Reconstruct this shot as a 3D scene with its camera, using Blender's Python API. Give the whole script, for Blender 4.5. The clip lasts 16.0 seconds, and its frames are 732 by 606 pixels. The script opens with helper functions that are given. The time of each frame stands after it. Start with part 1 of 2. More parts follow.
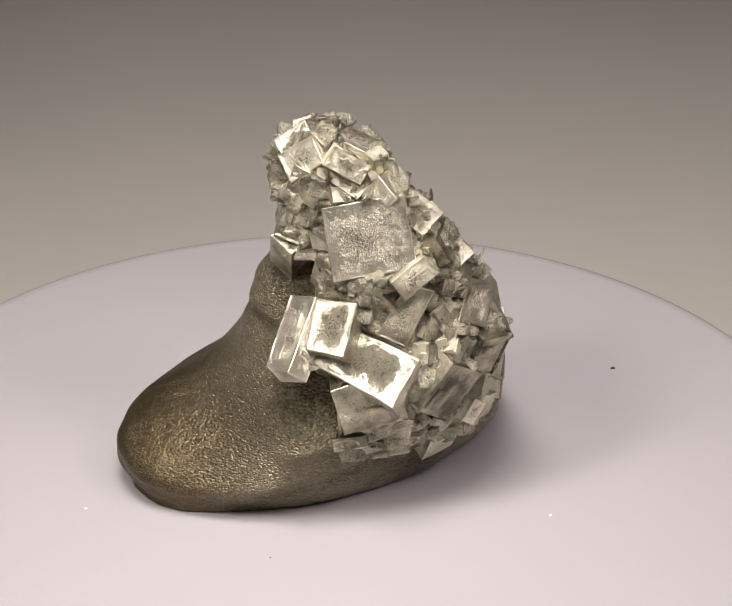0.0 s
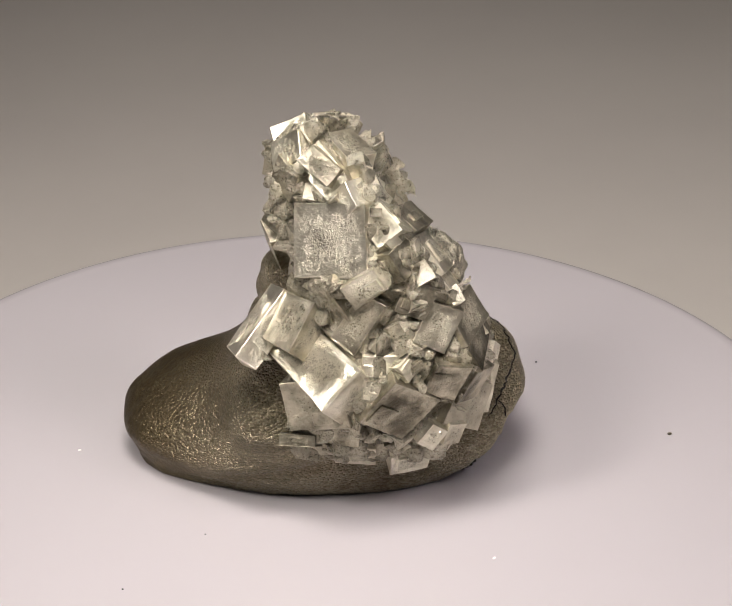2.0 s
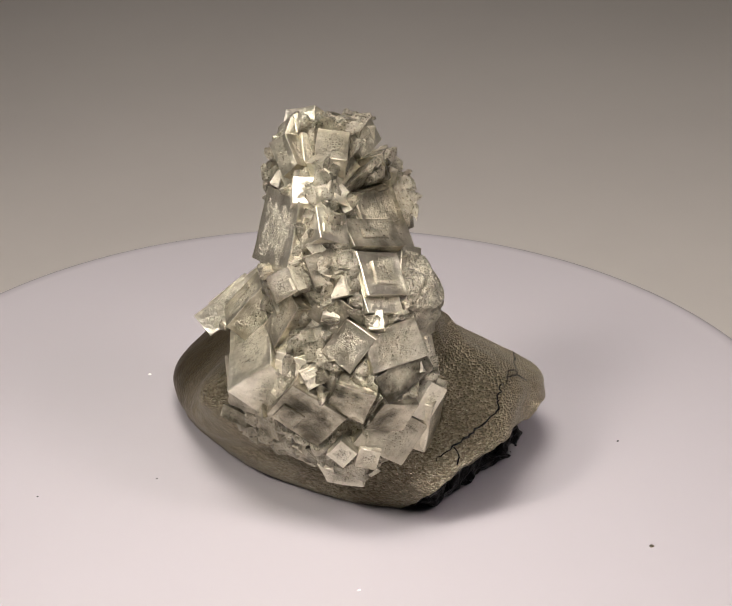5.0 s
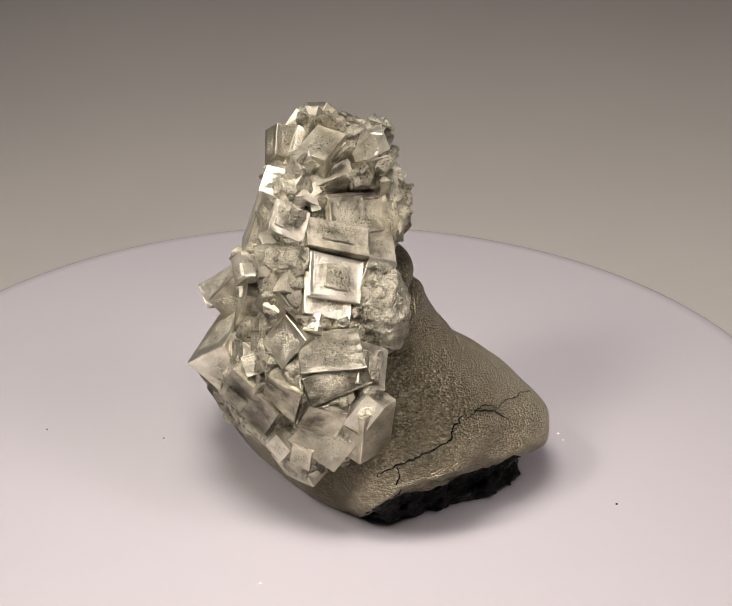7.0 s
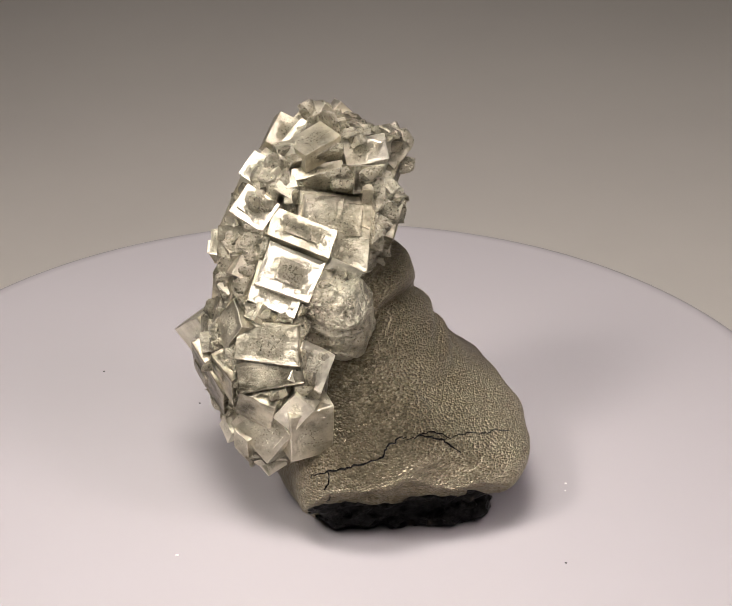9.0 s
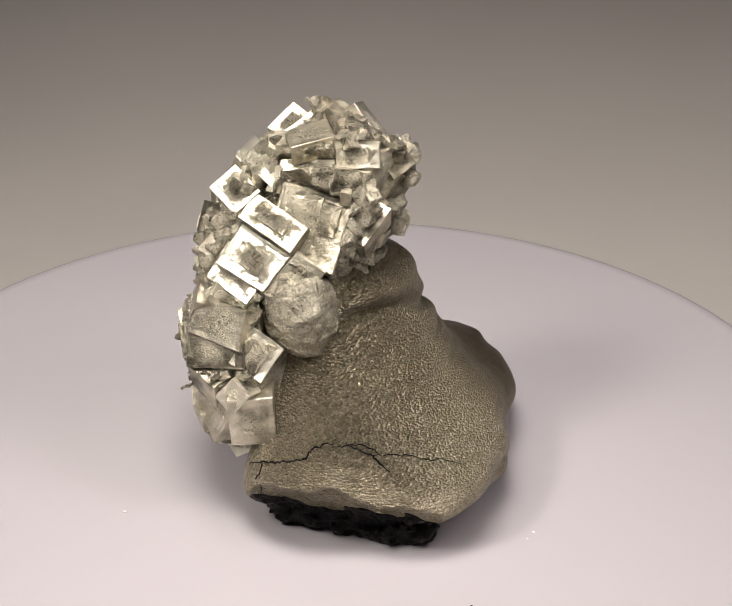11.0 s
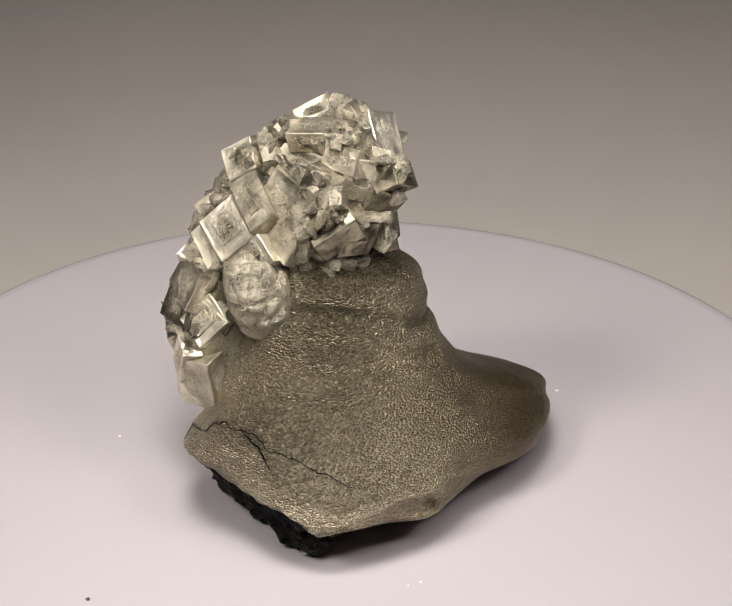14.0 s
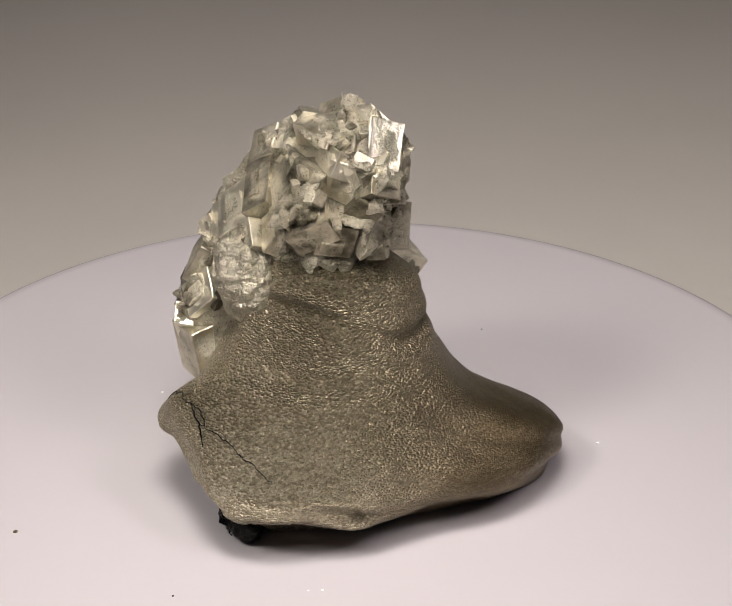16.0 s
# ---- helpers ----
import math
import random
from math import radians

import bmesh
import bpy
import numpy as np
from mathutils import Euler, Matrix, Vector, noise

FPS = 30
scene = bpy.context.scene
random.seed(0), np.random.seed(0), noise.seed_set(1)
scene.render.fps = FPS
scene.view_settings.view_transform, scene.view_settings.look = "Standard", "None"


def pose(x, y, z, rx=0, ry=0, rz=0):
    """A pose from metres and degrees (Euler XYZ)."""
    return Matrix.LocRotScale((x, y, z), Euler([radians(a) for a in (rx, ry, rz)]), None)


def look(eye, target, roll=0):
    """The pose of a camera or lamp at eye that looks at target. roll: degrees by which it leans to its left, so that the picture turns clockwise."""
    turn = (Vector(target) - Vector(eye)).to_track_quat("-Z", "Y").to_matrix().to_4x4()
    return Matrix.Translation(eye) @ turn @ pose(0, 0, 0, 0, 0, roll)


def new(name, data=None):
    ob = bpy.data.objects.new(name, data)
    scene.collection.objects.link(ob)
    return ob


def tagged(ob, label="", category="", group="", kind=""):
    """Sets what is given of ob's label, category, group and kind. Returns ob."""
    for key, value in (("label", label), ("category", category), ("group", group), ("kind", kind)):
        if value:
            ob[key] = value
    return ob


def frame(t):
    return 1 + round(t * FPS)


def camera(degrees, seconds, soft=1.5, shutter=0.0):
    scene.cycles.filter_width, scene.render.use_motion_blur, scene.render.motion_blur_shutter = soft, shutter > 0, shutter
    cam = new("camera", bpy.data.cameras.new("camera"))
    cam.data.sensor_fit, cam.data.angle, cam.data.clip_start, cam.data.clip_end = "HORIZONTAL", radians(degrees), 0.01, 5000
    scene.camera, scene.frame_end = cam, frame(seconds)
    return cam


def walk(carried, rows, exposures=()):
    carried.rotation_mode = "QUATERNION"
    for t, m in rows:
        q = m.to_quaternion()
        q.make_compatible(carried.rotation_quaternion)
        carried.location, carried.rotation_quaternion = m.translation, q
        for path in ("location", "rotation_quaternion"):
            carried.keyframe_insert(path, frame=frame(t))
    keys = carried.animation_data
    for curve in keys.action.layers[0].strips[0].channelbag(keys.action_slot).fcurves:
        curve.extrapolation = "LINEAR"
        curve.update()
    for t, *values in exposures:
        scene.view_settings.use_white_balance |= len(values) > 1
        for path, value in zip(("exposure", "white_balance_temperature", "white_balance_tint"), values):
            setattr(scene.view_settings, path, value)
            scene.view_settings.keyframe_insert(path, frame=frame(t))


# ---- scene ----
# Lengths of the specimen are written in millimetres in its own space, whose
# origin is on the turntable's axis, at the height of the disc's top.
cam = camera(11.371, 16.0, 0.7)
VIEW = pose(0.0, -0.6, 0.37772, math.degrees(1.05222), math.degrees(0.00119), math.degrees(-0.00922))
walk(cam, [(0.0, VIEW), (16.0, VIEW)])

TURN = -11.945  # degrees a second, seen from above clockwise

# ---- light ----
world = bpy.data.worlds.new("studio_dim")
world.use_nodes = True
world.node_tree.nodes["Background"].inputs["Color"].default_value = (0.80, 0.86, 1.0, 1)
world.node_tree.nodes["Background"].inputs["Strength"].default_value = 0.014
scene.world = world


def area_lamp(name, eye, target, size, size_y, watts, colour):
    data = bpy.data.lights.new(name, "AREA")
    data.shape, data.size, data.size_y, data.energy, data.color = "RECTANGLE", size, size_y, watts, colour
    lamp = new(name, data)
    lamp.matrix_world = look(eye, target)
    return lamp


key = area_lamp("studio_lamp_key", (-0.03, -0.12, 0.45), (-0.01, -0.05, 0.0), 0.18, 0.12, 0.41, (1.0, 0.925, 0.875))
key.data.spread = radians(74)
left = area_lamp("studio_lamp_left", (-0.40, -0.30, 0.60), (-0.012, -0.03, 0.035), 0.15, 0.15, 0.24, (1.0, 0.93, 0.875))
left.data.spread = radians(46)
right = area_lamp("studio_lamp_right", (0.40, -0.26, 0.56), (0.03, -0.05, 0.02), 0.16, 0.16, 0.17, (1.0, 0.89, 0.91))
right.data.spread = radians(56)
area_lamp("studio_lamp_front", (0.02, -0.50, 0.78), (0.0, 0.0, 0.03), 0.34, 0.24, 1.84, (1.0, 0.93, 0.875))


# ---- materials ----
class Nodes:
    def __init__(self, name):
        self.m = bpy.data.materials.new(name)
        self.m.use_nodes = True
        self.t = self.m.node_tree
        self.b = self.t.nodes["Principled BSDF"]

    def add(self, kind, **values):
        n = self.t.nodes.new(kind)
        for k, v in values.items():
            n.inputs[k].default_value = v
        return n

    def link(self, a, out, b, into):
        self.t.links.new(a.outputs[out], b.inputs[into])

    def maths(self, op, a, b=0.0, c=0.0):
        n = self.t.nodes.new("ShaderNodeMath")
        n.operation = op
        for i, v in enumerate((a, b, c)):
            if isinstance(v, (int, float)):
                n.inputs[i].default_value = v
            else:
                self.t.links.new(v, n.inputs[i])
        return n.outputs[0]

    def noise(self, scale, detail=4.0, rough=0.6, vector=None):
        n = self.add("ShaderNodeTexNoise", Scale=scale, Detail=detail, Roughness=rough)
        if vector is None:
            co = self.t.nodes.new("ShaderNodeTexCoord")
            vector = co.outputs["Object"]
        self.t.links.new(vector, n.inputs["Vector"])
        return n.outputs["Fac"]

    def ramp(self, fac, stops):
        n = self.t.nodes.new("ShaderNodeValToRGB")
        while len(n.color_ramp.elements) < len(stops):
            n.color_ramp.elements.new(0.5)
        for e, (at, c) in zip(n.color_ramp.elements, stops):
            e.position, e.color = at, (*c, 1)
        self.t.links.new(fac, n.inputs["Fac"])
        return n.outputs["Color"]

    def bump(self, height, strength, distance, normal=None):
        n = self.add("ShaderNodeBump", Strength=strength, Distance=distance)
        self.t.links.new(height, n.inputs["Height"])
        if normal is not None:
            self.t.links.new(normal, n.inputs["Normal"])
        return n.outputs["Normal"]

    def put(self, out, into):
        self.t.links.new(out, self.b.inputs[into])


def white_disc():
    n = Nodes("glossy_white_acrylic")
    n.put(n.ramp(n.noise(9, 3), [(0.1, (0.418, 0.394, 0.404)), (0.9, (0.421, 0.397, 0.407))]), "Base Color")
    n.put(n.ramp(n.noise(25, 3), [(0.2, (0.255,) * 3), (0.8, (0.265,) * 3)]), "Roughness")
    n.b.inputs["IOR"].default_value = 1.49
    return n.m


def grey_paper():
    n = Nodes("warm_grey_paper")
    n.put(n.ramp(n.noise(14, 4), [(0.3, (0.415, 0.388, 0.352)), (0.7, (0.44, 0.412, 0.373))]), "Base Color")
    n.b.inputs["Roughness"].default_value = 0.85
    n.put(n.bump(n.noise(1500, 2), 0.1, 0.0003), "Normal")
    return n.m


def pyrite(name, pitted=0.0, swirl=False, dark=(0.12, 0.107, 0.075), middle=(0.54, 0.498, 0.385), light=(0.87, 0.825, 0.69)):
    """Pale metal: smooth rims and finely pitted middles on the faces of the cubes, pits all over on the crust."""
    n = Nodes(name)
    co = n.t.nodes.new("ShaderNodeTexCoord")
    info = n.t.nodes.new("ShaderNodeObjectInfo")
    shift = n.t.nodes.new("ShaderNodeVectorMath")
    shift.operation = "ADD"
    n.t.links.new(co.outputs["Object"], shift.inputs[0])
    n.t.links.new(info.outputs["Random"], shift.inputs[1])
    at = shift.outputs[0]
    if pitted > 0:
        pits = n.maths("ADD", pitted)
    else:
        xyz = n.t.nodes.new("ShaderNodeSeparateXYZ")
        n.t.links.new(co.outputs["Generated"], xyz.inputs[0])
        a, b, c = (n.maths("ABSOLUTE", n.maths("SUBTRACT", xyz.outputs[i], 0.5)) for i in range(3))
        mid = n.maths("MAXIMUM", n.maths("MINIMUM", a, b), n.maths("MINIMUM", n.maths("MAXIMUM", a, b), c))
        edge = n.maths("ADD", mid, n.maths("MULTIPLY", n.maths("SUBTRACT", n.noise(260, 6, 0.85, at), 0.5), 1.5))
        pits = n.t.nodes.new("ShaderNodeMapRange")
        pits.interpolation_type = "SMOOTHSTEP"
        for i, v in enumerate((0.02, 0.34, 1.0, 0.0), 1):
            pits.inputs[i].default_value = v
        n.t.links.new(edge, pits.inputs[0])
        pits = n.maths("MULTIPLY", pits.outputs[0], n.maths("ADD", n.maths("MULTIPLY", info.outputs["Random"], 0.8), 0.2))
    n.b.inputs["Metallic"].default_value = 0.93
    grain = n.noise(2300, 3, 0.65, at)
    speck = n.maths("SUBTRACT", n.maths("ADD", n.maths("MULTIPLY", pits, 0.20), 0.335), grain)
    # Darker specks at the grain's low spots, denser in the pitted middles.
    speckle = n.maths("MINIMUM", n.maths("MAXIMUM", n.maths("MULTIPLY", speck, 5.0), 0.0), 0.17)
    tone = n.maths("SUBTRACT", n.maths("ADD", n.maths("MULTIPLY", n.noise(200, 5, 0.6, at), 0.75), n.maths("MULTIPLY", info.outputs["Random"], 0.36)), speckle)
    n.put(n.ramp(tone, [(0.14, (0.05, 0.044, 0.030)), (0.30, dark), (0.50, middle), (0.74, light)]), "Base Color")
    n.put(n.maths("ADD", n.maths("MULTIPLY", n.noise(500, 4, 0.6, at), 0.28), 0.20), "Roughness")
    height = n.maths("MULTIPLY", n.maths("MULTIPLY", n.maths("POWER", grain, 2.0), 2.0), pits)
    normal = n.bump(n.noise(180, 4, 0.55, at), 0.25, 0.0012)
    if swirl:
        ridge = n.maths("ABSOLUTE", n.maths("SUBTRACT", n.noise(330, 2, 0.5, at), 0.5))
        normal = n.bump(n.maths("MINIMUM", ridge, 0.08), 1.0, 0.005, normal)
    normal = n.bump(n.noise(750, 3, 0.6, at), 0.48, 0.0005, normal)
    normal = n.bump(height, 1.0, 0.0010, normal)
    normal = n.bump(n.noise(2400, 3, 0.6, at), 0.42, 0.0003, normal)
    n.put(normal, "Normal")
    return n.m


def brown_skin():
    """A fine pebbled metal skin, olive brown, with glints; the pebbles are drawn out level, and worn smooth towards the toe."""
    n = Nodes("sparkling_brown_pyrite_skin")
    co = n.t.nodes.new("ShaderNodeTexCoord")
    stretch = n.t.nodes.new("ShaderNodeMapping")
    stretch.inputs["Scale"].default_value = (1.0, 1.0, 1.55)
    n.t.links.new(co.outputs["Object"], stretch.inputs["Vector"])
    at = stretch.outputs["Vector"]
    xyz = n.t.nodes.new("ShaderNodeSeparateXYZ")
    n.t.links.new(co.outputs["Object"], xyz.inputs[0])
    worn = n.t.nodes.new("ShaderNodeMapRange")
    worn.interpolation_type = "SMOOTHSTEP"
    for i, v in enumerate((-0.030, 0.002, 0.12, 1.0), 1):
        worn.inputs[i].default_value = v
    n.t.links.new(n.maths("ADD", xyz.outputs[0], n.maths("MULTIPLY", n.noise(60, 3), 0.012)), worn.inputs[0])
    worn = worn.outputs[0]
    warp = n.t.nodes.new("ShaderNodeVectorMath")
    warp.operation = "ADD"
    jitter = n.add("ShaderNodeTexNoise", Scale=900.0, Detail=2.0)
    n.t.links.new(at, jitter.inputs["Vector"])
    scaled = n.t.nodes.new("ShaderNodeVectorMath")
    scaled.operation = "SCALE"
    scaled.inputs["Scale"].default_value = 0.0006
    n.t.links.new(jitter.outputs["Color"], scaled.inputs[0])
    n.t.links.new(at, warp.inputs[0])
    n.t.links.new(scaled.outputs[0], warp.inputs[1])
    grain = n.add("ShaderNodeTexVoronoi", Scale=1750.0, Randomness=1.0)
    n.t.links.new(warp.outputs[0], grain.inputs["Vector"])
    pebble = n.maths("SUBTRACT", 1.0, grain.outputs["Distance"])
    fine = n.noise(2600, 3, 0.65, at)
    tone = n.maths("ADD", n.maths("ADD", n.maths("MULTIPLY", n.noise(34, 3, 0.5), 0.45), n.maths("MULTIPLY", grain.outputs["Color"], 0.22)), n.maths("MULTIPLY", fine, 0.33))
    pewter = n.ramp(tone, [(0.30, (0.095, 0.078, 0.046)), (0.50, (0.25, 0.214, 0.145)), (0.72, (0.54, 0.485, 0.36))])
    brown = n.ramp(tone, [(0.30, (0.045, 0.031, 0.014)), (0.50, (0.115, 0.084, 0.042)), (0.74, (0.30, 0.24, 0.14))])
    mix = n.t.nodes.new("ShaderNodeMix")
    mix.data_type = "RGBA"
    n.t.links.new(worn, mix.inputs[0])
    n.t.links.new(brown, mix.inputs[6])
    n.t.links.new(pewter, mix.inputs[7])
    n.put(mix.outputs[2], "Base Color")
    n.b.inputs["Metallic"].default_value = 0.85
    n.put(n.maths("ADD", n.maths("MULTIPLY", fine, 0.35), 0.20), "Roughness")
    normal = n.bump(n.noise(90, 4, 0.5), 0.25, 0.0015)
    normal = n.bump(fine, 0.45, 0.0004, normal)
    normal = n.bump(n.maths("MULTIPLY", pebble, worn), 1.0, 0.0008, normal)
    n.put(normal, "Normal")
    return n.m


def dark_rock():
    n = Nodes("black_broken_shale")
    n.put(n.ramp(n.noise(200, 5), [(0.45, (0.0015, 0.0013, 0.0012)), (0.60, (0.006, 0.005, 0.004)), (0.74, (0.10, 0.078, 0.055))]), "Base Color")
    n.b.inputs["Roughness"].default_value = 0.30
    n.b.inputs["Specular IOR Level"].default_value = 0.12
    n.put(n.bump(n.noise(500, 5), 0.8, 0.0015), "Normal")
    return n.m


SMALL, BALL = pyrite("bright_small_pyrite", 0.15, False, (0.09, 0.08, 0.056), (0.45, 0.414, 0.32), (0.83, 0.785, 0.65)), pyrite("striated_pyrite", 0.30, True, (0.08, 0.07, 0.05), (0.40, 0.367, 0.28), (0.78, 0.735, 0.60))
# CRUST is darker than PYRITE: the gaps' shade is put into its colour.
ACRYLIC, PAPER, PYRITE, CRUST, SKIN, SHALE = white_disc(), grey_paper(), pyrite("pale_pyrite"), pyrite("pyrite_crust", 0.35, False, (0.05, 0.044, 0.030), (0.33, 0.302, 0.23), (0.76, 0.715, 0.585)), brown_skin(), dark_rock()


def glint():
    n = Nodes("white_dust")
    n.put(n.ramp(n.noise(3000, 2), [(0.3, (0.8, 0.78, 0.75)), (0.7, (0.88, 0.86, 0.84))]), "Base Color")
    n.b.inputs["Roughness"].default_value = 0.25
    return n.m


GLINT = glint()


# ---- building ----
def part(name, bm, material, parent, label=""):
    me = bpy.data.meshes.new(name)
    bm.to_mesh(me)
    bm.free()
    me.materials.append(material)
    ob = new(name, me)
    ob.parent = parent
    if label:
        tagged(ob, label)
    return ob


def smooth(ob):
    ob.data.polygons.foreach_set("use_smooth", [True] * len(ob.data.polygons))
    return ob


def lathe(bm, profile, turns):
    """A body of revolution round z from (radius, height) pairs."""
    rings = []
    for r, z in profile:
        if r == 0:
            rings.append([bm.verts.new((0, 0, z))] * turns)
        else:
            rings.append([bm.verts.new((r * math.cos(2 * math.pi * i / turns), r * math.sin(2 * math.pi * i / turns), z)) for i in range(turns)])
    for a, b in zip(rings, rings[1:]):
        for i in range(turns):
            j = (i + 1) % turns
            corners = []
            for v in (a[i], b[i], b[j], a[j]):
                if v not in corners:
                    corners.append(v)
            bm.faces.new(corners)


# ---- the setting ----
def build_backdrop():
    """A paper sweep: flat under the turntable, curving up behind it."""
    bm = bmesh.new()
    rows = [(-3.0, -0.03), (-1.0, -0.03), (0.10, -0.03), (0.30, -0.03)]
    for i in range(1, 25):
        a = radians(85 * i / 24)
        rows.append((0.30 + 0.25 * math.sin(a), -0.03 + 0.25 * (1 - math.cos(a))))
    rows.append((rows[-1][0] + 0.12, rows[-1][1] + 1.4))
    grid = [[bm.verts.new((x, y, z)) for x in (-2.0, -0.6, 0.0, 0.6, 2.0)] for y, z in rows]
    for a, b in zip(grid, grid[1:]):
        for i in range(4):
            bm.faces.new((a[i], a[i + 1], b[i + 1], b[i]))
    ob = smooth(part("backdrop", bm, PAPER, None))
    return tagged(ob, "plain warm grey paper sweep behind the turntable", "backdrop", kind="structure")


def build_turntable():
    table = tagged(new("turntable"), "glossy white acrylic display turntable under the mineral", "turntable")
    bm = bmesh.new()
    lathe(bm, [(0, 0.0), (0.0930, 0.0), (0.0950, -0.0003), (0.0965, -0.0010), (0.0975, -0.0020), (0.0980, -0.0033), (0.0977, -0.0048), (0.0965, -0.0056), (0, -0.0056)], 192)
    smooth(part("disc", bm, ACRYLIC, table)).location = (-0.0012, -0.003, 0)
    bm = bmesh.new()
    lathe(bm, [(0, -0.0057), (0.055, -0.0057), (0.06, -0.0075), (0.06, -0.0295), (0, -0.0295)], 96)
    part("base", bm, ACRYLIC, table)
    for x, y, size, material in ((55.0, 34.9, 0.45, SKIN), (21.1, 50.3, 0.25, SHALE), (-5.2, 43.6, 0.28, GLINT), (-2.7, 44.1, 0.18, GLINT), (39.6, -19.2, 0.35, GLINT),
                                 (-48.0, -16.0, 0.35, GLINT), (-12.9, -33.0, 0.18, SHALE), (-18.9, -55.4, 0.2, SHALE)):
        bm = bmesh.new()
        bmesh.ops.create_icosphere(bm, subdivisions=2, radius=size * 0.001)
        for v in bm.verts:
            v.co *= 1 + 0.5 * noise.noise(v.co * 3000 + Vector((x, y, 0)))
            v.co.z *= 0.35
        part("speck", bm, material, table).location = (x * 0.001, y * 0.001, size * 0.0002)
    return table


# ---- the specimen ----
LOW = (
    ((-20.2, 5.5, 7.9), (15.6, 15.5, 4.5), (8, -12, 32)),
    ((-8.2, 1.5, 15.0), (6.4, 26.8, 3.8), (-10, -12, 5)),
    ((6.4, 18.2, 16.5), (13.9, 19.9, 4.4), (-12, -7, -1)),
    ((0.4, 1.9, 22.7), (17.3, 16.9, 22.0), (5, 38, -6)),
    ((-21.5, -6.0, 10.5), (17.6, 12.5, 4.0), (23, -5, -10)),
    ((-0.6, 4.3, 11.8), (17.1, 10.6, 13.7), (39, -10, 51)),
    ((12.4, 18.8, 5.4), (3.8, 12.5, 6.3), (12, -12, -18)),
    ((20.7, 14.1, 14.6), (9.2, 10.6, 3.8), (46, -3, 3)),
    ((-21.2, -3.3, 2.2), (14.4, 8.0, 3.8), (1, -1, 25)),
    ((3.4, 7.6, 0.9), (18.0, 12.2, 4.1), (7, 3, 30)),
    ((23.9, 7.5, 10.3), (3.8, 4.5, 3.9), (-1, -4, 16)),
    ((-1.7, 2.2, 43.3), (13.0, 8.7, 3.8), (-3, -13, 9)),
)
HIGH = (
    ((2.6, 2.4, 44.7), (12.6, 2.9, 17.9), (-32, 5, -10)),
    ((15.0, -5.6, 25.4), (17.1, 20.3, 10.9), (-11, -56, -19)),
    ((1.1, -11.2, 27.8), (15.3, 18.7, 8.0), (-23, -103, -23)),
    ((9.7, -6.1, 27.3), (19.3, 2.5, 17.7), (-15, -51, 6)),
    ((5.3, -10.1, 49.4), (14.7, 2.5, 17.6), (0, -2, -10)),
    ((-3.6, 0.4, 67.2), (8.3, 11.0, 5.5), (-12, -12, 36)),
    ((10.9, -8.5, 47.8), (16.3, 9.6, 9.3), (-82, 45, 51)),
)


def lump(points, ellipsoids, blend, grow=0.0):
    """Distance in mm, roughly, from points to a soft union of ellipsoids (centre, radii, turns)."""
    total = np.zeros(len(points))
    for centre, radii, turns in ellipsoids:
        m = np.array(Euler([radians(a) for a in turns]).to_matrix())
        r = np.array(radii) + grow
        v = (points - np.array(centre)) @ m / r
        n = np.linalg.norm(v, axis=1)
        d = n * (n - 1) / np.maximum(np.linalg.norm(v / r, axis=1), 1e-6)
        total += np.exp(-np.clip(d, -30, 30) / blend)
    return -blend * np.log(total + 1e-30)


def skinned(name, field, low, high, step, material, parent, label=""):
    """A closed mesh on the zero level of field(points), by surface nets on a grid in mm."""
    axes = [np.arange(a, b + step, step) for a, b in zip(low, high)]
    shape = [len(a) for a in axes]
    f = field(np.stack(np.meshgrid(*axes, indexing="ij"), -1).reshape(-1, 3)).reshape(shape)
    cells = [n - 1 for n in shape]
    total, count = np.zeros((*cells, 3)), np.zeros(cells)
    corner = [(i, j, k) for i in (0, 1) for j in (0, 1) for k in (0, 1)]
    cut = lambda c: f[c[0]:c[0] + cells[0], c[1]:c[1] + cells[1], c[2]:c[2] + cells[2]]
    for a in corner:
        for ax in range(3):
            if a[ax] == 0:
                b = tuple(v + (i == ax) for i, v in enumerate(a))
                fa, fb = cut(a), cut(b)
                hit = (fa < 0) != (fb < 0)
                s = np.where(hit, fa / np.where(hit, fa - fb, 1), 0)
                for i in range(3):
                    total[..., i] += np.where(hit, a[i] + (s if i == ax else 0), 0)
                count += hit
    live = count > 0
    index = -np.ones(cells, int)
    index[live] = np.arange(live.sum())
    where = np.argwhere(live)
    verts = (where + total[live] / count[live][:, None]) * step + np.array(low)
    faces = []
    for ax in range(3):
        u, v = (ax + 1) % 3, (ax + 2) % 3
        inside = f < 0
        a = np.take(inside, range(cells[ax]), ax)
        b = np.take(inside, range(1, shape[ax]), ax)
        for g in np.argwhere(a != b):
            if 0 < g[u] < cells[u] and 0 < g[v] < cells[v]:
                q = []
                for du, dv in ((1, 1), (0, 1), (0, 0), (1, 0)):
                    h = g.copy()
                    h[u] -= du
                    h[v] -= dv
                    q.append(int(index[tuple(h)]))
                faces.append(q if a[tuple(g)] else q[::-1])
    me = bpy.data.meshes.new(name)
    me.from_pydata((verts * 0.001).tolist(), [], faces)
    me.materials.append(material)
    ob = new(name, me)
    ob.parent = parent
    if label:
        tagged(ob, label)
    return smooth(ob)


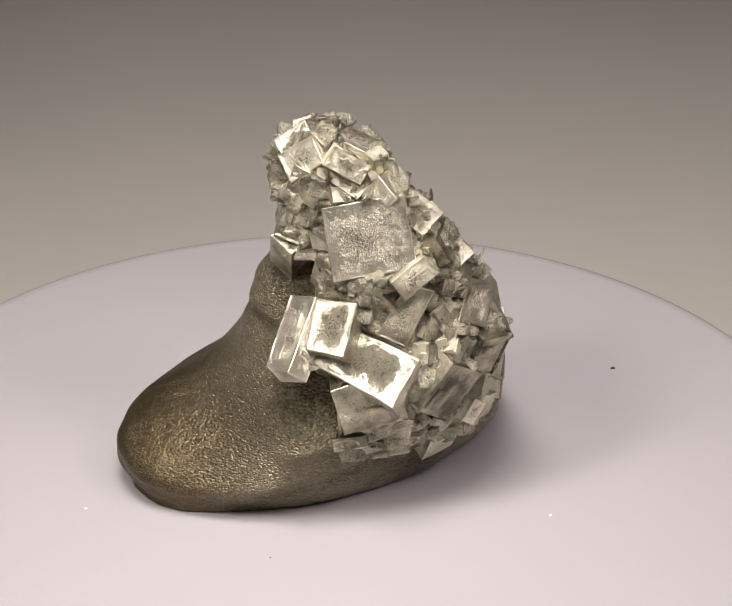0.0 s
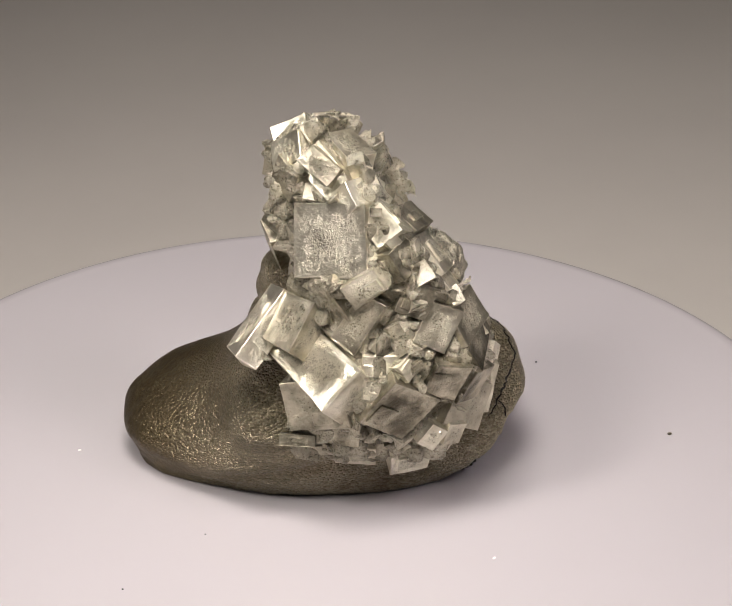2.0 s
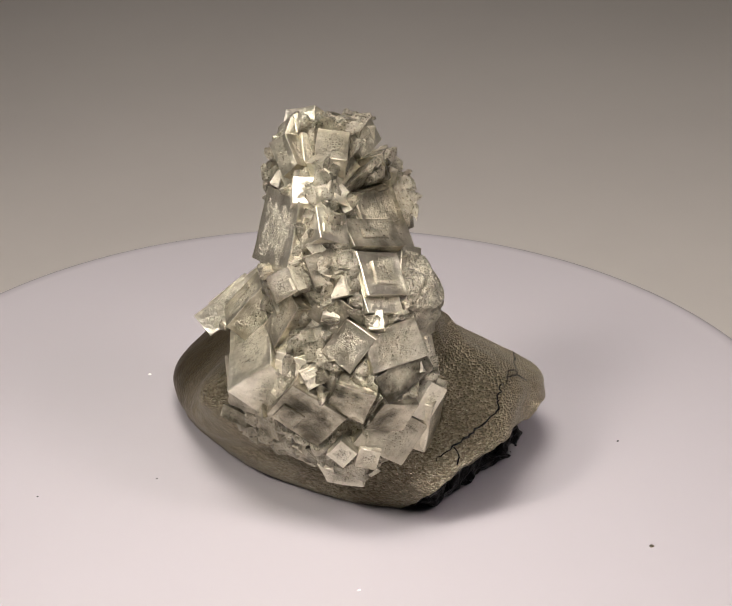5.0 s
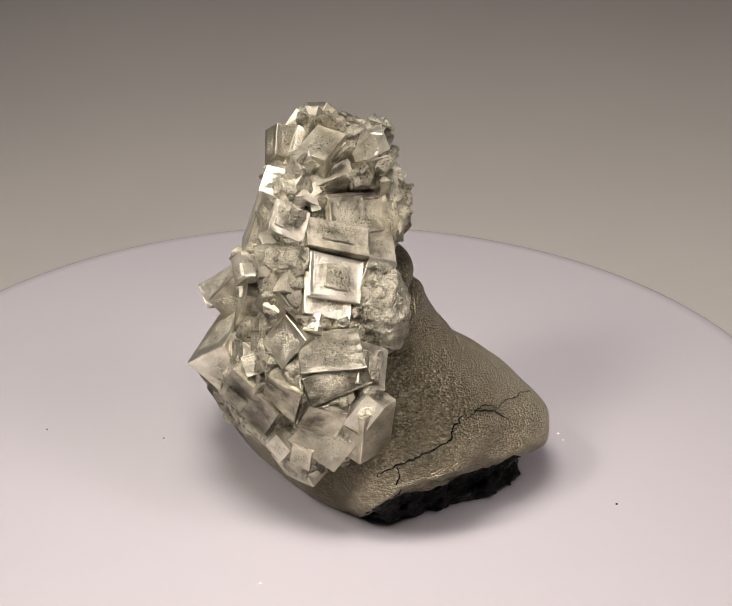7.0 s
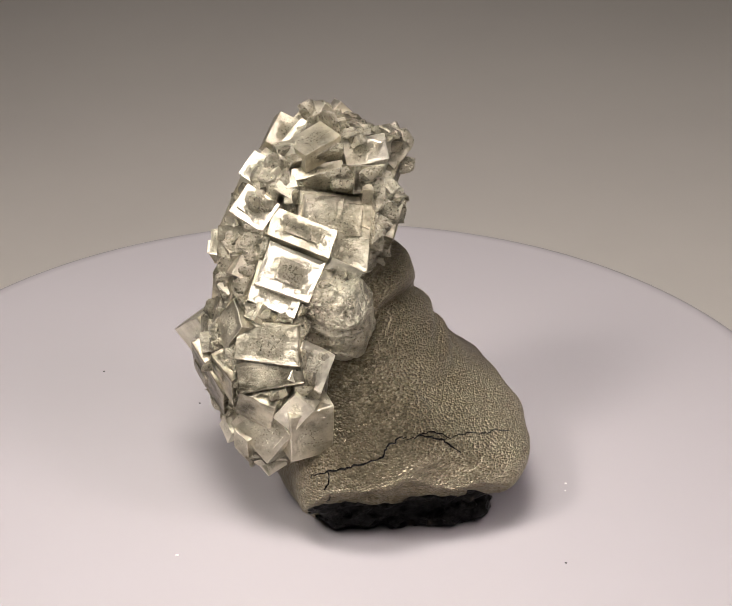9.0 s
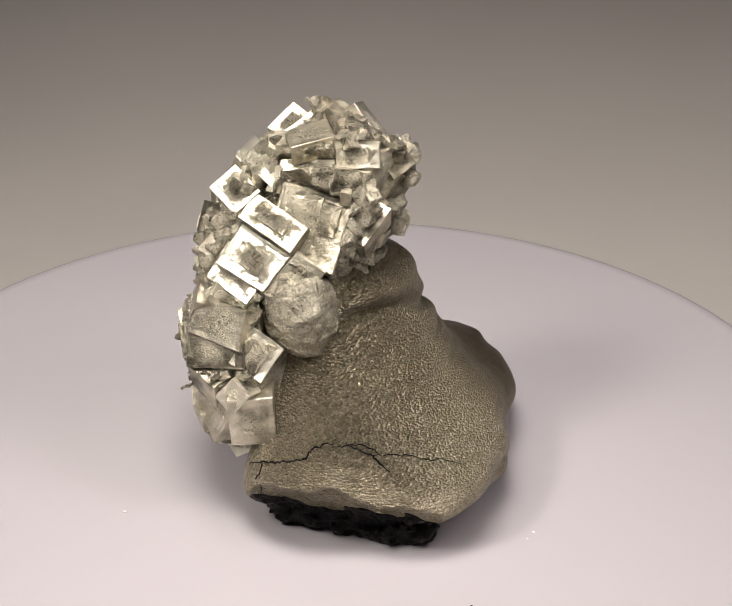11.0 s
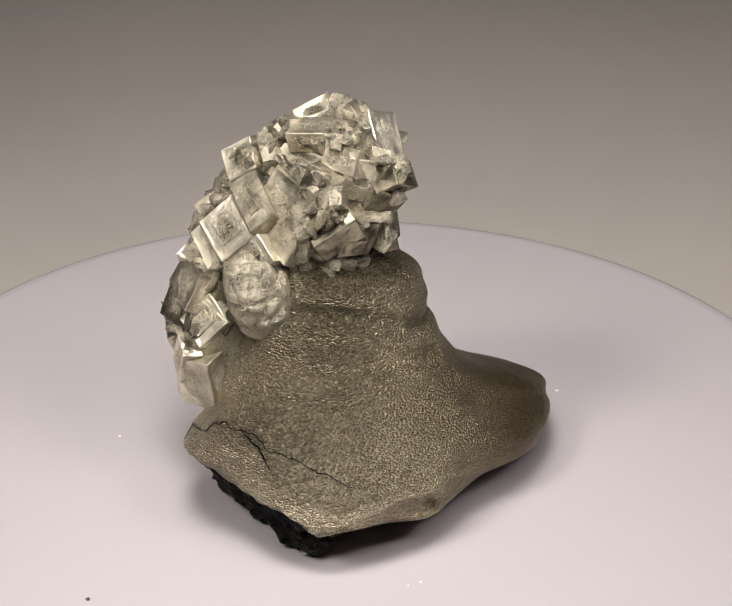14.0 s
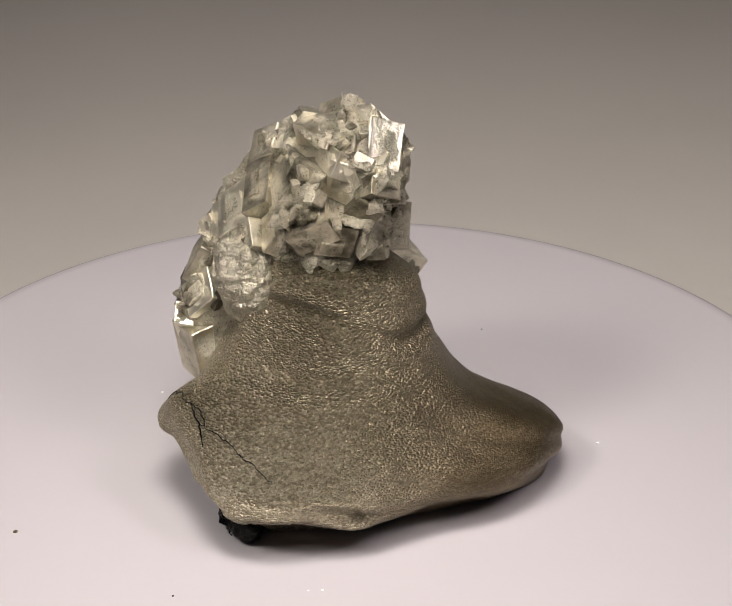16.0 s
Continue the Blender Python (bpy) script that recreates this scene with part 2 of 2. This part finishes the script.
def wobble(p, size, seed):
    """Smooth uneven relief of about -1 to 1, from a few crossed waves."""
    rng = np.random.default_rng(seed)
    total = np.zeros(len(p))
    for i in range(9):
        k = rng.normal(size=3)
        k *= 2 * math.pi / (size * rng.uniform(0.6, 1.6)) / np.linalg.norm(k)
        total += np.sin(p @ k + rng.uniform(0, 6.3))
    return total / 4


BALL_AT = (16.0, 4.6, 42.2)
BREAK = np.array((0.90, 0.44, -1.00))  # the broken side leans in below its edge


CREASES = (  # points along each crease (mm), depth and width
    (((13.8, 9.3, 38.3), (11.4, 10.2, 40.0), (8.8, 11.1, 40.9), (3.9, 12.6, 41.0), (-3.0, 14.5, 39.9), (-7.0, 13.8, 37.8), (-10.3, 12.6, 35.8), (-14.0, 9.0, 34.0),
      (-16.0, 4.0, 33.5), (-16.0, -3.0, 34.0), (-13.0, -9.0, 35.0)), 1.15, 0.9),
    (((13.8, 9.6, 40.5), (13.3, 9.9, 42.1), (11.6, 9.7, 45.0), (7.7, 10.3, 46.9), (2.4, 10.2, 46.3), (-4.0, 10.0, 46.5), (-9.0, 8.0, 45.5)), 1.1, 0.85),
    (((14.5, 14.5, 32.3), (12.1, 16.4, 31.6), (8.1, 18.7, 31.2), (1.3, 20.7, 30.8), (-8.0, 17.0, 31.0), (-15.0, 12.0, 29.0)), 0.55, 1.5),
    (((14.0, 22.0, 28.0), (4.0, 25.0, 27.5), (-8.0, 21.0, 26.5), (-17.0, 13.0, 24.5)), 0.35, 1.6),
)


def pulled(field, p, steps=6):
    """Points brought onto a field's zero level, and its outward normals there."""
    p = np.array(p, float)
    for _ in range(steps):
        g = np.stack([(field(p + e) - field(p - e)) / 0.4 for e in np.eye(3) * 0.2], 1)
        g /= np.maximum((g ** 2).sum(1, keepdims=True), 0.2)
        p = p - np.clip(field(p)[:, None] * g, -3, 3)
    n = np.stack([field(p + e) - field(p - e) for e in np.eye(3) * 0.2], 1)
    return p, n / np.maximum(np.linalg.norm(n, axis=1, keepdims=True), 1e-9)


CREASES = [(pulled(lambda p: lump(p, LOW, 4.4), line)[0], deep, wide) for line, deep, wide in CREASES]


def body_field(p):
    d = lump(p, LOW, 4.4) + 0.16 * wobble(p, 14, 3) + 0.06 * wobble(p, 5, 4)
    near = np.flatnonzero((np.abs(d) < 4) & (p[:, 2] > 20))
    for line, deep, wide in CREASES:
        least = np.full(len(near), 1e9)
        for a, b in zip(line[:-1], line[1:]):
            t = np.clip((p[near] - a) @ (b - a) / ((b - a) @ (b - a)), 0, 1)[:, None]
            least = np.minimum(least, ((p[near] - a - t * (b - a)) ** 2).sum(1))
        d[near] += deep * np.exp(-least / wide ** 2) - 0.35 * deep * np.exp(-((np.sqrt(least) - 3.2) / 1.8) ** 2)
    d = np.maximum(d, (p @ BREAK - 19.0 + 0.9 * wobble(p, 9, 5) + 0.5 * wobble(p, 3, 6)) / 1.42)
    return np.maximum(d, 0.15 - p[:, 2])


def shale_field(p):
    d = np.maximum(lump(p, LOW, 4.4) + 1.2, (p @ np.array((0.90, 0.44, -0.30)) - 24.6) / 1.05)
    lumps = lump(p, (((14.0, 24.5, 2.0), (3.5, 5.5, 3.2), (0, 0, 20)), ((18.5, 9.0, 1.8), (3.2, 5.0, 3.0), (0, 0, 10)), ((11.5, 30.0, 4.0), (2.2, 3.0, 3.5), (0, 0, 0))), 1.5)
    d = np.minimum(d, lumps) + 0.7 * wobble(p, 4, 7) + 0.5 * wobble(p, 1.9, 8)
    return np.maximum(d, 0.05 - p[:, 2])


def hull_field(p):
    return lump(p, HIGH + (((3.0, 0.0, 56.0), (7.0, 6.5, 14.0), (0, 0, 0)),), 3.6)


def facet_seeds():
    """Middles (mm), facing directions and weights of the facets of the interlocked crust."""
    rng = np.random.default_rng(5)
    p, n = pulled(hull_field, rng.uniform((-18, -34, 12), (38, 20, 80), (6000, 3)))
    ok = np.abs(hull_field(p)) < 0.3
    p, n = p[ok], n[ok]
    chosen = []
    for k in range(len(p)):
        gap = 2.3 + 2.6 * rng.random() ** 2
        if all((p[k] - p[c]) @ (p[k] - p[c]) > gap * gap for c in chosen):
            chosen.append(k)
    p, n = p[chosen], n[chosen]
    facing = n + rng.normal(0, 0.36, n.shape)
    facing /= np.linalg.norm(facing, axis=1, keepdims=True)
    return p - n * rng.uniform(0.3, 1.5, (len(p), 1)), facing


def bare(p):
    """Where the brown rock shows and no crystals grow: the back of the neck and the instep."""
    x, y, z = p.T
    return ((x < -4) & (z > 33) & (z < 51) & (y > -16)) | ((x < 0) & (z < 34)) | ((x > 17) & (y > 4) & (z < 37)) | (np.linalg.norm(p - (26.4, -13.4, 24.6), axis=1) < 3.0)


def core_field(p):
    """The crust of interlocked facets between the large crystals, grooved where they meet, and kept behind the faces of the large ones."""
    d = hull_field(p) + 1.0
    middle, facing = facet_seeds()
    near = np.flatnonzero(np.abs(d) < 4.5)
    for part_of in np.array_split(near, max(1, len(near) // 40000)):
        q = p[part_of]
        away = ((q ** 2).sum(1)[:, None] + (middle ** 2).sum(1)[None] - 2 * q @ middle.T)
        two = np.argpartition(away, 1, axis=1)[:, :2]
        a, b = (np.sqrt(np.maximum(np.take_along_axis(away, two[:, k:k + 1], 1)[:, 0], 0)) for k in (0, 1))
        first = np.where(a <= b, two[:, 0], two[:, 1])
        flat = ((q - middle[first]) * facing[first]).sum(1)
        d[part_of] = np.clip(flat, d[part_of] - 1.6, d[part_of] + 1.8) + 1.0 * np.exp(-(np.abs(a - b) / 0.5) ** 2)
    for m, wide, tall, deep in LARGE:
        q = p @ m[:3, :3].T + m[:3, 3] * 1000
        front = (np.abs(q[:, 0]) < wide / 2 + 0.3) & (np.abs(q[:, 1]) < tall / 2 + 0.3) & (q[:, 2] > -deep) & (q[:, 2] < 8)
        d = np.where(front, np.maximum(d, q[:, 2] + 1.2), d)
    d = np.maximum(d, 8.2 - np.linalg.norm(p - BALL_AT, axis=1))
    return np.where(bare(p), np.maximum(d, 1.0), d + 0.10 * wobble(p, 2.2, 10))


HEART = Vector((6.0, -2.0, 36.0))


def crystal_bmesh(size, seed, plates):
    """A cube with blunt edges, hollowed faces inside a raised rim, and thin growth plates on its outer (+z) face; metres."""
    rng = random.Random(seed)
    least = min(size)
    bm = bmesh.new()
    slabs = [(Vector((0, 0, -size.z / 2)), size)]
    for _ in range(plates):
        w = Vector((size.x * rng.uniform(0.25, 0.6), size.y * rng.uniform(0.25, 0.6), least * 0.25))
        corner = Vector(((size.x - w.x) / 2 * rng.uniform(-0.9, 0.9), (size.y - w.y) / 2 * rng.uniform(-0.9, 0.9), 0))
        slabs.append((corner + Vector((0, 0, least * rng.uniform(0.0, 0.05) - w.z / 2 + 0.0002)), w))
    for at, dims in slabs:
        made = bmesh.ops.create_cube(bm, size=1)["verts"]
        bmesh.ops.scale(bm, vec=dims, verts=made)
        bmesh.ops.translate(bm, vec=at, verts=made)
    for v in bm.verts[:8]:  # not quite a true cube
        v.co += Vector([rng.uniform(-1, 1) * d * 0.045 for d in size])
    bmesh.ops.bevel(bm, geom=bm.edges[:], offset=least * 0.022, segments=1, affect="EDGES")
    flat = [f for f in bm.faces if f.calc_area() > least * least * 0.3]
    bmesh.ops.inset_individual(bm, faces=flat, thickness=least * rng.uniform(0.07, 0.20), depth=-least * rng.uniform(0.0, 0.022))
    long = [e for e in bm.edges if e.calc_length() > least * 0.3]
    bmesh.ops.subdivide_edges(bm, edges=long, cuts=4, use_grid_fill=True)
    amount, scale = least * 0.022, 1.3 / least
    shift = Vector((seed * 1.7, seed * 0.9, 0))
    for v in bm.verts:
        v.co += noise.noise_vector(v.co * scale + shift) * amount + noise.noise_vector(v.co * scale * 5 + shift) * amount * 0.7
    return bm


count = [0]
LARGE = []


def crystal(parent, o, u, v, depth, plates=2, name="crystal", label=""):
    """A cubic crystal by one corner of its outer face, the two corners beside it, and its depth behind that face (mm)."""
    o, u, v = Vector(o), Vector(u), Vector(v)
    a, b = u - o, v - o
    n = a.cross(b).normalized()
    if n.dot(o + (a + b) / 2 - HEART) < 0:
        o, a, b, n = o, b, a, -n
    mid = o + (a + b) / 2
    b = n.cross(a.normalized()) * b.length
    m = Matrix((a.normalized(), b.normalized(), n)).transposed().to_4x4()
    m.translation = mid * 0.001
    count[0] += 1
    ob = part(name, crystal_bmesh(Vector((a.length, b.length, depth)) * 0.001, count[0], plates), PYRITE, parent, label)
    ob.matrix_basis = m
    LARGE.append((np.array(m.inverted()), a.length, b.length, depth))
    return ob


def covered(at, margin, above=7.0):
    """Whether a larger crystal fills the spot (mm) already."""
    for m, wide, tall, deep in LARGE:
        q = (m @ np.array((*(at * 0.001), 1)))[:3] * 1000
        if abs(q[0]) < wide / 2 + margin and abs(q[1]) < tall / 2 + margin and -deep - 1 < q[2] < above:
            return True
    return False


def build_grown_crystals(rock):
    """The interlocked middling cubes between the large ones, then small ones in the gaps."""
    rng = np.random.default_rng(21)
    p = rng.uniform((-18, -34, 12), (38, 20, 80), (9000, 3))
    p, n = pulled(hull_field, p)
    ok = (np.abs(hull_field(p)) < 0.3) & (body_field(p) > 1.2) & (np.linalg.norm(p - BALL_AT, axis=1) > 9)
    ok &= ~bare(p) & ~((p[:, 1] > 7.5) & (p[:, 2] > 46) & (p[:, 2] < 63)) & (np.linalg.norm(p - (25.5, -13.5, 21.0), axis=1) > 5.5)
    p, n = p[ok], n[ok]
    kept = []
    for most, low, high, gap, margin, sink, tilt in ((26, 6.0, 8.5, 0.9, -1.0, 1.3, 0.14), (62, 3.4, 5.2, 0.8, 0.0, 1.0, 0.28)):
        for at, out in zip(p, n):
            if len(kept) >= most:
                break
            big = low + (high - low) * rng.random() ** 1.6
            if any((at - q) @ (at - q) < ((big + s) * 0.5) ** 2 * gap / 0.6 for q, s in kept) or covered(at, big * 0.5 + margin):
                continue
            kept.append((at, big))
            size = Vector((big, big * rng.uniform(0.7, 1.25), big * rng.uniform(0.7, 1.0))) * 0.001
            count[0] += 1
            ob = part("crystal", crystal_bmesh(size, count[0], int(rng.integers(0, 3))), PYRITE if big > 5 else SMALL, rock)
            turn = Vector(out).to_track_quat("Z", "Y").to_matrix().to_4x4()
            lean = Euler((rng.normal(0, tilt), rng.normal(0, tilt), rng.uniform(0, 6.3))).to_matrix().to_4x4()
            ob.matrix_basis = Matrix.Translation(Vector(at - out * sink) * 0.001) @ turn @ lean
    shapes = []
    for i in range(14):
        me = bpy.data.meshes.new("small_crystal")
        bm = crystal_bmesh(Vector((1, rng.uniform(0.6, 1.4), rng.uniform(0.8, 1.3))) * 0.004, 300 + i, i % 2)
        bm.to_mesh(me)
        bm.free()
        me.materials.append(SMALL)
        shapes.append(me)
    little = []
    for at, out in zip(p[::-1], n[::-1]):
        if len(little) >= 90:
            break
        big = rng.uniform(0.3, 0.75)
        if any((at - q) @ (at - q) < (2.0 * (big + s)) ** 2 * 0.75 for q, s in little) or covered(at, 0.3 + big * 1.5):
            continue
        little.append((at, big))
        turn = Vector(out).to_track_quat("Z", "Y").to_matrix().to_4x4()
        lean = Euler((rng.normal(0, 0.5), rng.normal(0, 0.5), rng.uniform(0, 6.3))).to_matrix().to_4x4()
        ob = new("small_crystal", shapes[len(little) % 14])
        ob.parent = rock
        ob.matrix_basis = Matrix.Translation(Vector(at - out * rng.uniform(0.9, 1.9)) * 0.001) @ turn @ lean @ Matrix.Scale(big, 4)


def build_ball(rock):
    """The rounded, striated crystal that sits against the brown rock."""
    bm = bmesh.new()
    bmesh.ops.create_icosphere(bm, subdivisions=5, radius=1)
    for v in bm.verts:
        c = v.co.copy()
        r = 1 + 0.05 * noise.noise(c * 1.6) + 0.07 * math.sin(c.z * 20 + 5 * noise.noise(c * 1.8)) * (0.5 + noise.noise(c * 2.5)) + 0.03 * noise.noise(c * 9)
        block = (abs(c.x) ** 2.8 + abs(c.y) ** 2.8 + abs(c.z) ** 2.8) ** (-1 / 2.8)
        v.co = Vector((c.x * 6.2, c.y * 6.4, c.z * 8.4)) * r * block * 0.001
    ob = smooth(part("round_crystal", bm, BALL, rock, "rounded striated pyrite ball"))
    ob.matrix_basis = pose(BALL_AT[0] * 0.001, BALL_AT[1] * 0.001, BALL_AT[2] * 0.001, 0, 15, 0)


def crack(rock, points, width):
    """A dark crack, a thin uneven strip let into the brown rock's surface along points (mm)."""
    pts = [np.array(q, float) for q in points]
    line = []
    for i in range(len(pts) - 1):
        a, b, c, d = pts[max(i - 1, 0)], pts[i], pts[i + 1], pts[min(i + 2, len(pts) - 1)]
        for k in range(8):
            t = k / 8
            line.append(0.5 * (2 * b + (c - a) * t + (2 * a - 5 * b + 4 * c - d) * t ** 2 + (3 * b - a - 3 * c + d) * t ** 3))
    line = np.array(line + [pts[-1]])
    rng = np.random.default_rng(len(points))
    line += rng.normal(0, 0.16, line.shape)
    line, out = pulled(body_field, line)
    bm = bmesh.new()
    rows = []
    for i, (q, n) in enumerate(zip(line, out)):
        along = line[min(i + 1, len(line) - 1)] - line[max(i - 1, 0)]
        side = np.cross(along, n)
        side /= max(np.linalg.norm(side), 1e-6)
        w = width * rng.uniform(0.5, 1.2) * (0.35 + 0.65 * math.sin(math.pi * (i + 0.5) / len(line)))
        rows.append([bm.verts.new((q + s * side * w + n * h) * 0.001) for s, h in ((-1, -0.25), (-0.8, 0.10), (0.8, 0.10), (1, -0.25))])
    for a, b in zip(rows, rows[1:]):
        for i in range(3):
            bm.faces.new((a[i], a[i + 1], b[i + 1], b[i]))
    part("crack", bm, SHALE, rock)


def without_crumbs(me):
    """Takes loose crumbs off a mesh and gives it hard edges between its facets."""
    bm = bmesh.new()
    bm.from_mesh(me)
    seen = set()
    for start in bm.verts:
        if start in seen:
            continue
        island, todo = [], [start]
        seen.add(start)
        while todo:
            v = todo.pop()
            island.append(v)
            for e in v.link_edges:
                w = e.other_vert(v)
                if w not in seen:
                    seen.add(w)
                    todo.append(w)
        if len(island) < 3000:
            for v in island:
                v.tag = True
    bmesh.ops.delete(bm, geom=[v for v in bm.verts if v.tag], context="VERTS")
    bm.to_mesh(me)
    bm.free()
    me.set_sharp_from_angle(angle=radians(28))


def build_specimen():
    rock = tagged(new("mineral_specimen"), "pale metallic pyrite cubes clustered on a smooth brown rock base", "mineral")
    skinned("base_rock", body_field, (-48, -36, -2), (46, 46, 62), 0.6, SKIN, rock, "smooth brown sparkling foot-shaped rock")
    skinned("broken_shale", shale_field, (0, -12, -1), (36, 46, 16), 0.5, SHALE, rock, "black broken shale under the brown skin")
    # the large square face, the loaf-shaped block and the slabs beside it
    crystal(rock, (-3.2, -12.9, 63.0), (11.5, -15.3, 64.9), (-0.8, -17.3, 50.8), 7, 0)
    crystal(rock, (11.4, -27.4, 32.0), (-6.8, -22.3, 32.8), (16.5, -21.6, 38.0), 9, 0)
    crystal(rock, (-9.1, -10.8, 43.4), (-4.3, -15.0, 45.6), (-13.8, -21.4, 33.7), 5, 2)
    crystal(rock, (-3.7, -15.2, 45.0), (3.2, -18.2, 45.6), (-6.1, -21.4, 37.5), 6, 1)
    crystal(rock, (9.1, -20.8, 51.5), (15.2, -19.8, 56.0), (12.2, -20.2, 47.4), 5, 1)
    crystal(rock, (5.1, -19.0, 42.4), (14.9, -18.5, 48.3), (9.9, -20.1, 40.1), 6, 0)
    crystal(rock, (0.1, -24.6, 21.1), (-0.1, -23.6, 30.8), (11.2, -23.6, 24.2), 7, 1)
    crystal(rock, (5.2, -22.7, 20.1), (-1.5, -24.5, 20.0), (5.4, -23.4, 18.0), 4, 0)
    crystal(rock, (18.5, -17.2, 17.6), (25.2, -14.7, 26.4), (16.0, -23.6, 27.5), 6, 1)
    crystal(rock, (25.2, -14.6, 22.9), (27.4, -12.0, 20.5), (22.9, -16.3, 19.1), 4, 0)
    crystal(rock, (27.8, -9.0, 15.5), (29.3, -8.4, 20.2), (26.6, -12.2, 18.0), 4, 0)
    crystal(rock, (30.2, -4.5, 16.8), (31.1, 0.7, 24.7), (27.0, -12.3, 22.4), 5, 1)
    crystal(rock, (31.0, 4.1, 30.9), (31.2, 0.4, 33.8), (30.9, 1.7, 24.6), 4, 0)
    crystal(rock, (28.1, -11.6, 26.4), (31.2, -10.8, 33.5), (24.0, -16.8, 30.7), 6, 1)
    crystal(rock, (28.7, -12.2, 26.2), (29.3, -4.9, 24.1), (32.0, -8.2, 32.3), 6, 0)
    crystal(rock, (25.9, -14.8, 36.3), (23.1, -15.3, 42.4), (27.8, -10.7, 43.1), 5, 0)
    # the stacked plates down the front
    crystal(rock, (30.3, -9.8, 38.3), (27.0, -10.9, 44.8), (29.5, 1.7, 38.5), 7, 0)
    crystal(rock, (32.6, -8.3, 32.8), (29.8, 2.5, 35.2), (30.5, -9.9, 37.4), 6, 0)
    crystal(rock, (24.9, -8.8, 52.0), (18.5, -5.9, 56.9), (22.6, 0.5, 48.0), 8, 1)
    crystal(rock, (26.2, -9.8, 49.2), (20.5, -8.0, 54.0), (24.6, -1.0, 45.8), 5, 0)
    crystal(rock, (12.8, -6.8, 63.2), (14.2, 4.0, 57.2), (17.5, -7.3, 60.0), 5, 1)
    crystal(rock, (25.4, 9.5, 29.0), (31.0, 2.9, 28.9), (26.5, 5.2, 19.2), 9, 0)
    # below the head, over the brown neck
    crystal(rock, (4.9, 8.0, 61.8), (10.5, -4.0, 64.4), (12.4, 8.8, 50.3), 9, 2)
    crystal(rock, (7.2, 12.6, 55.0), (0.2, 12.9, 60.3), (4.5, 10.5, 50.5), 9, 0)
    crystal(rock, (0.5, 12.3, 58.5), (-6.0, 9.5, 57.0), (2.5, 11.0, 51.0), 7, 1)
    # the head
    crystal(rock, (-0.8, 8.3, 71.0), (-8.9, 9.0, 67.3), (1.5, 6.8, 62.1), 10, 0)
    crystal(rock, (-2.4, 8.6, 71.2), (2.1, 1.6, 70.8), (-0.5, 9.7, 66.7), 6, 1)
    crystal(rock, (-11.5, -3.8, 72.0), (-5.9, -1.4, 74.3), (-12.5, 3.5, 65.8), 8, 0)
    crystal(rock, (-11.3, -5.4, 70.3), (-4.5, -7.5, 73.8), (-9.0, -9.1, 66.5), 6, 1)
    crystal(rock, (-0.8, -7.5, 72.7), (7.6, -10.7, 68.4), (-4.5, -9.5, 68.2), 5, 0)
    crystal(rock, (-1.0, -3.8, 72.7), (2.4, 1.0, 72.1), (5.8, -8.2, 71.0), 4, 1)
    crystal(rock, (0.7, -10.8, 73.2), (-2.2, -7.3, 72.8), (7.2, -11.7, 69.5), 4, 0)
    crystal(rock, (6.5, -5.4, 69.9), (1.4, -1.2, 72.3), (7.7, -3.3, 68.1), 5, 0)
    crystal(rock, (6.9, -7.0, 69.1), (4.7, 2.1, 65.4), (8.2, -6.0, 67.5), 4, 0)
    crust = skinned("crust", core_field, (-18, -34, 12), (38, 20, 79), 0.5, CRUST, rock, "crust of small interlocked pyrite facets")
    without_crumbs(crust.data)
    build_ball(rock)
    build_grown_crystals(rock)
    crack(rock, ((29.8, 2.9, 15.7), (29.7, 7.3, 17.2), (29.5, 10.9, 18.5), (28.7, 16.6, 20.9), (27.0, 18.1, 23.1), (25.0, 20.6, 23.9)), 0.26)
    crack(rock, ((23.6, 22.4, 24.2), (22.2, 25.1, 23.2), (20.9, 27.0, 22.1), (20.1, 29.5, 19.6)), 0.28)
    crack(rock, ((21.0, 26.6, 22.4), (16.1, 29.7, 21.8), (12.6, 32.3, 20.6), (9.9, 33.7, 19.9), (5.5, 36.3, 17.5)), 0.15)
    crack(rock, ((29.7, 7.3, 17.2), (30.4, 7.7, 14.7), (28.4, 6.7, 11.0)), 0.2)
    crack(rock, ((25.1, 21.1, 23.6), (21.9, 24.0, 24.1), (19.9, 27.4, 22.3)), 0.18)
    return rock


build_backdrop()
TABLE = build_turntable()
SPECIMEN = build_specimen()


def motions():
    rows = [(t, pose(0, 0, 0, 0, 0, TURN * t)) for t in range(17)]
    walk(TABLE, rows)
    walk(SPECIMEN, rows)


motions()
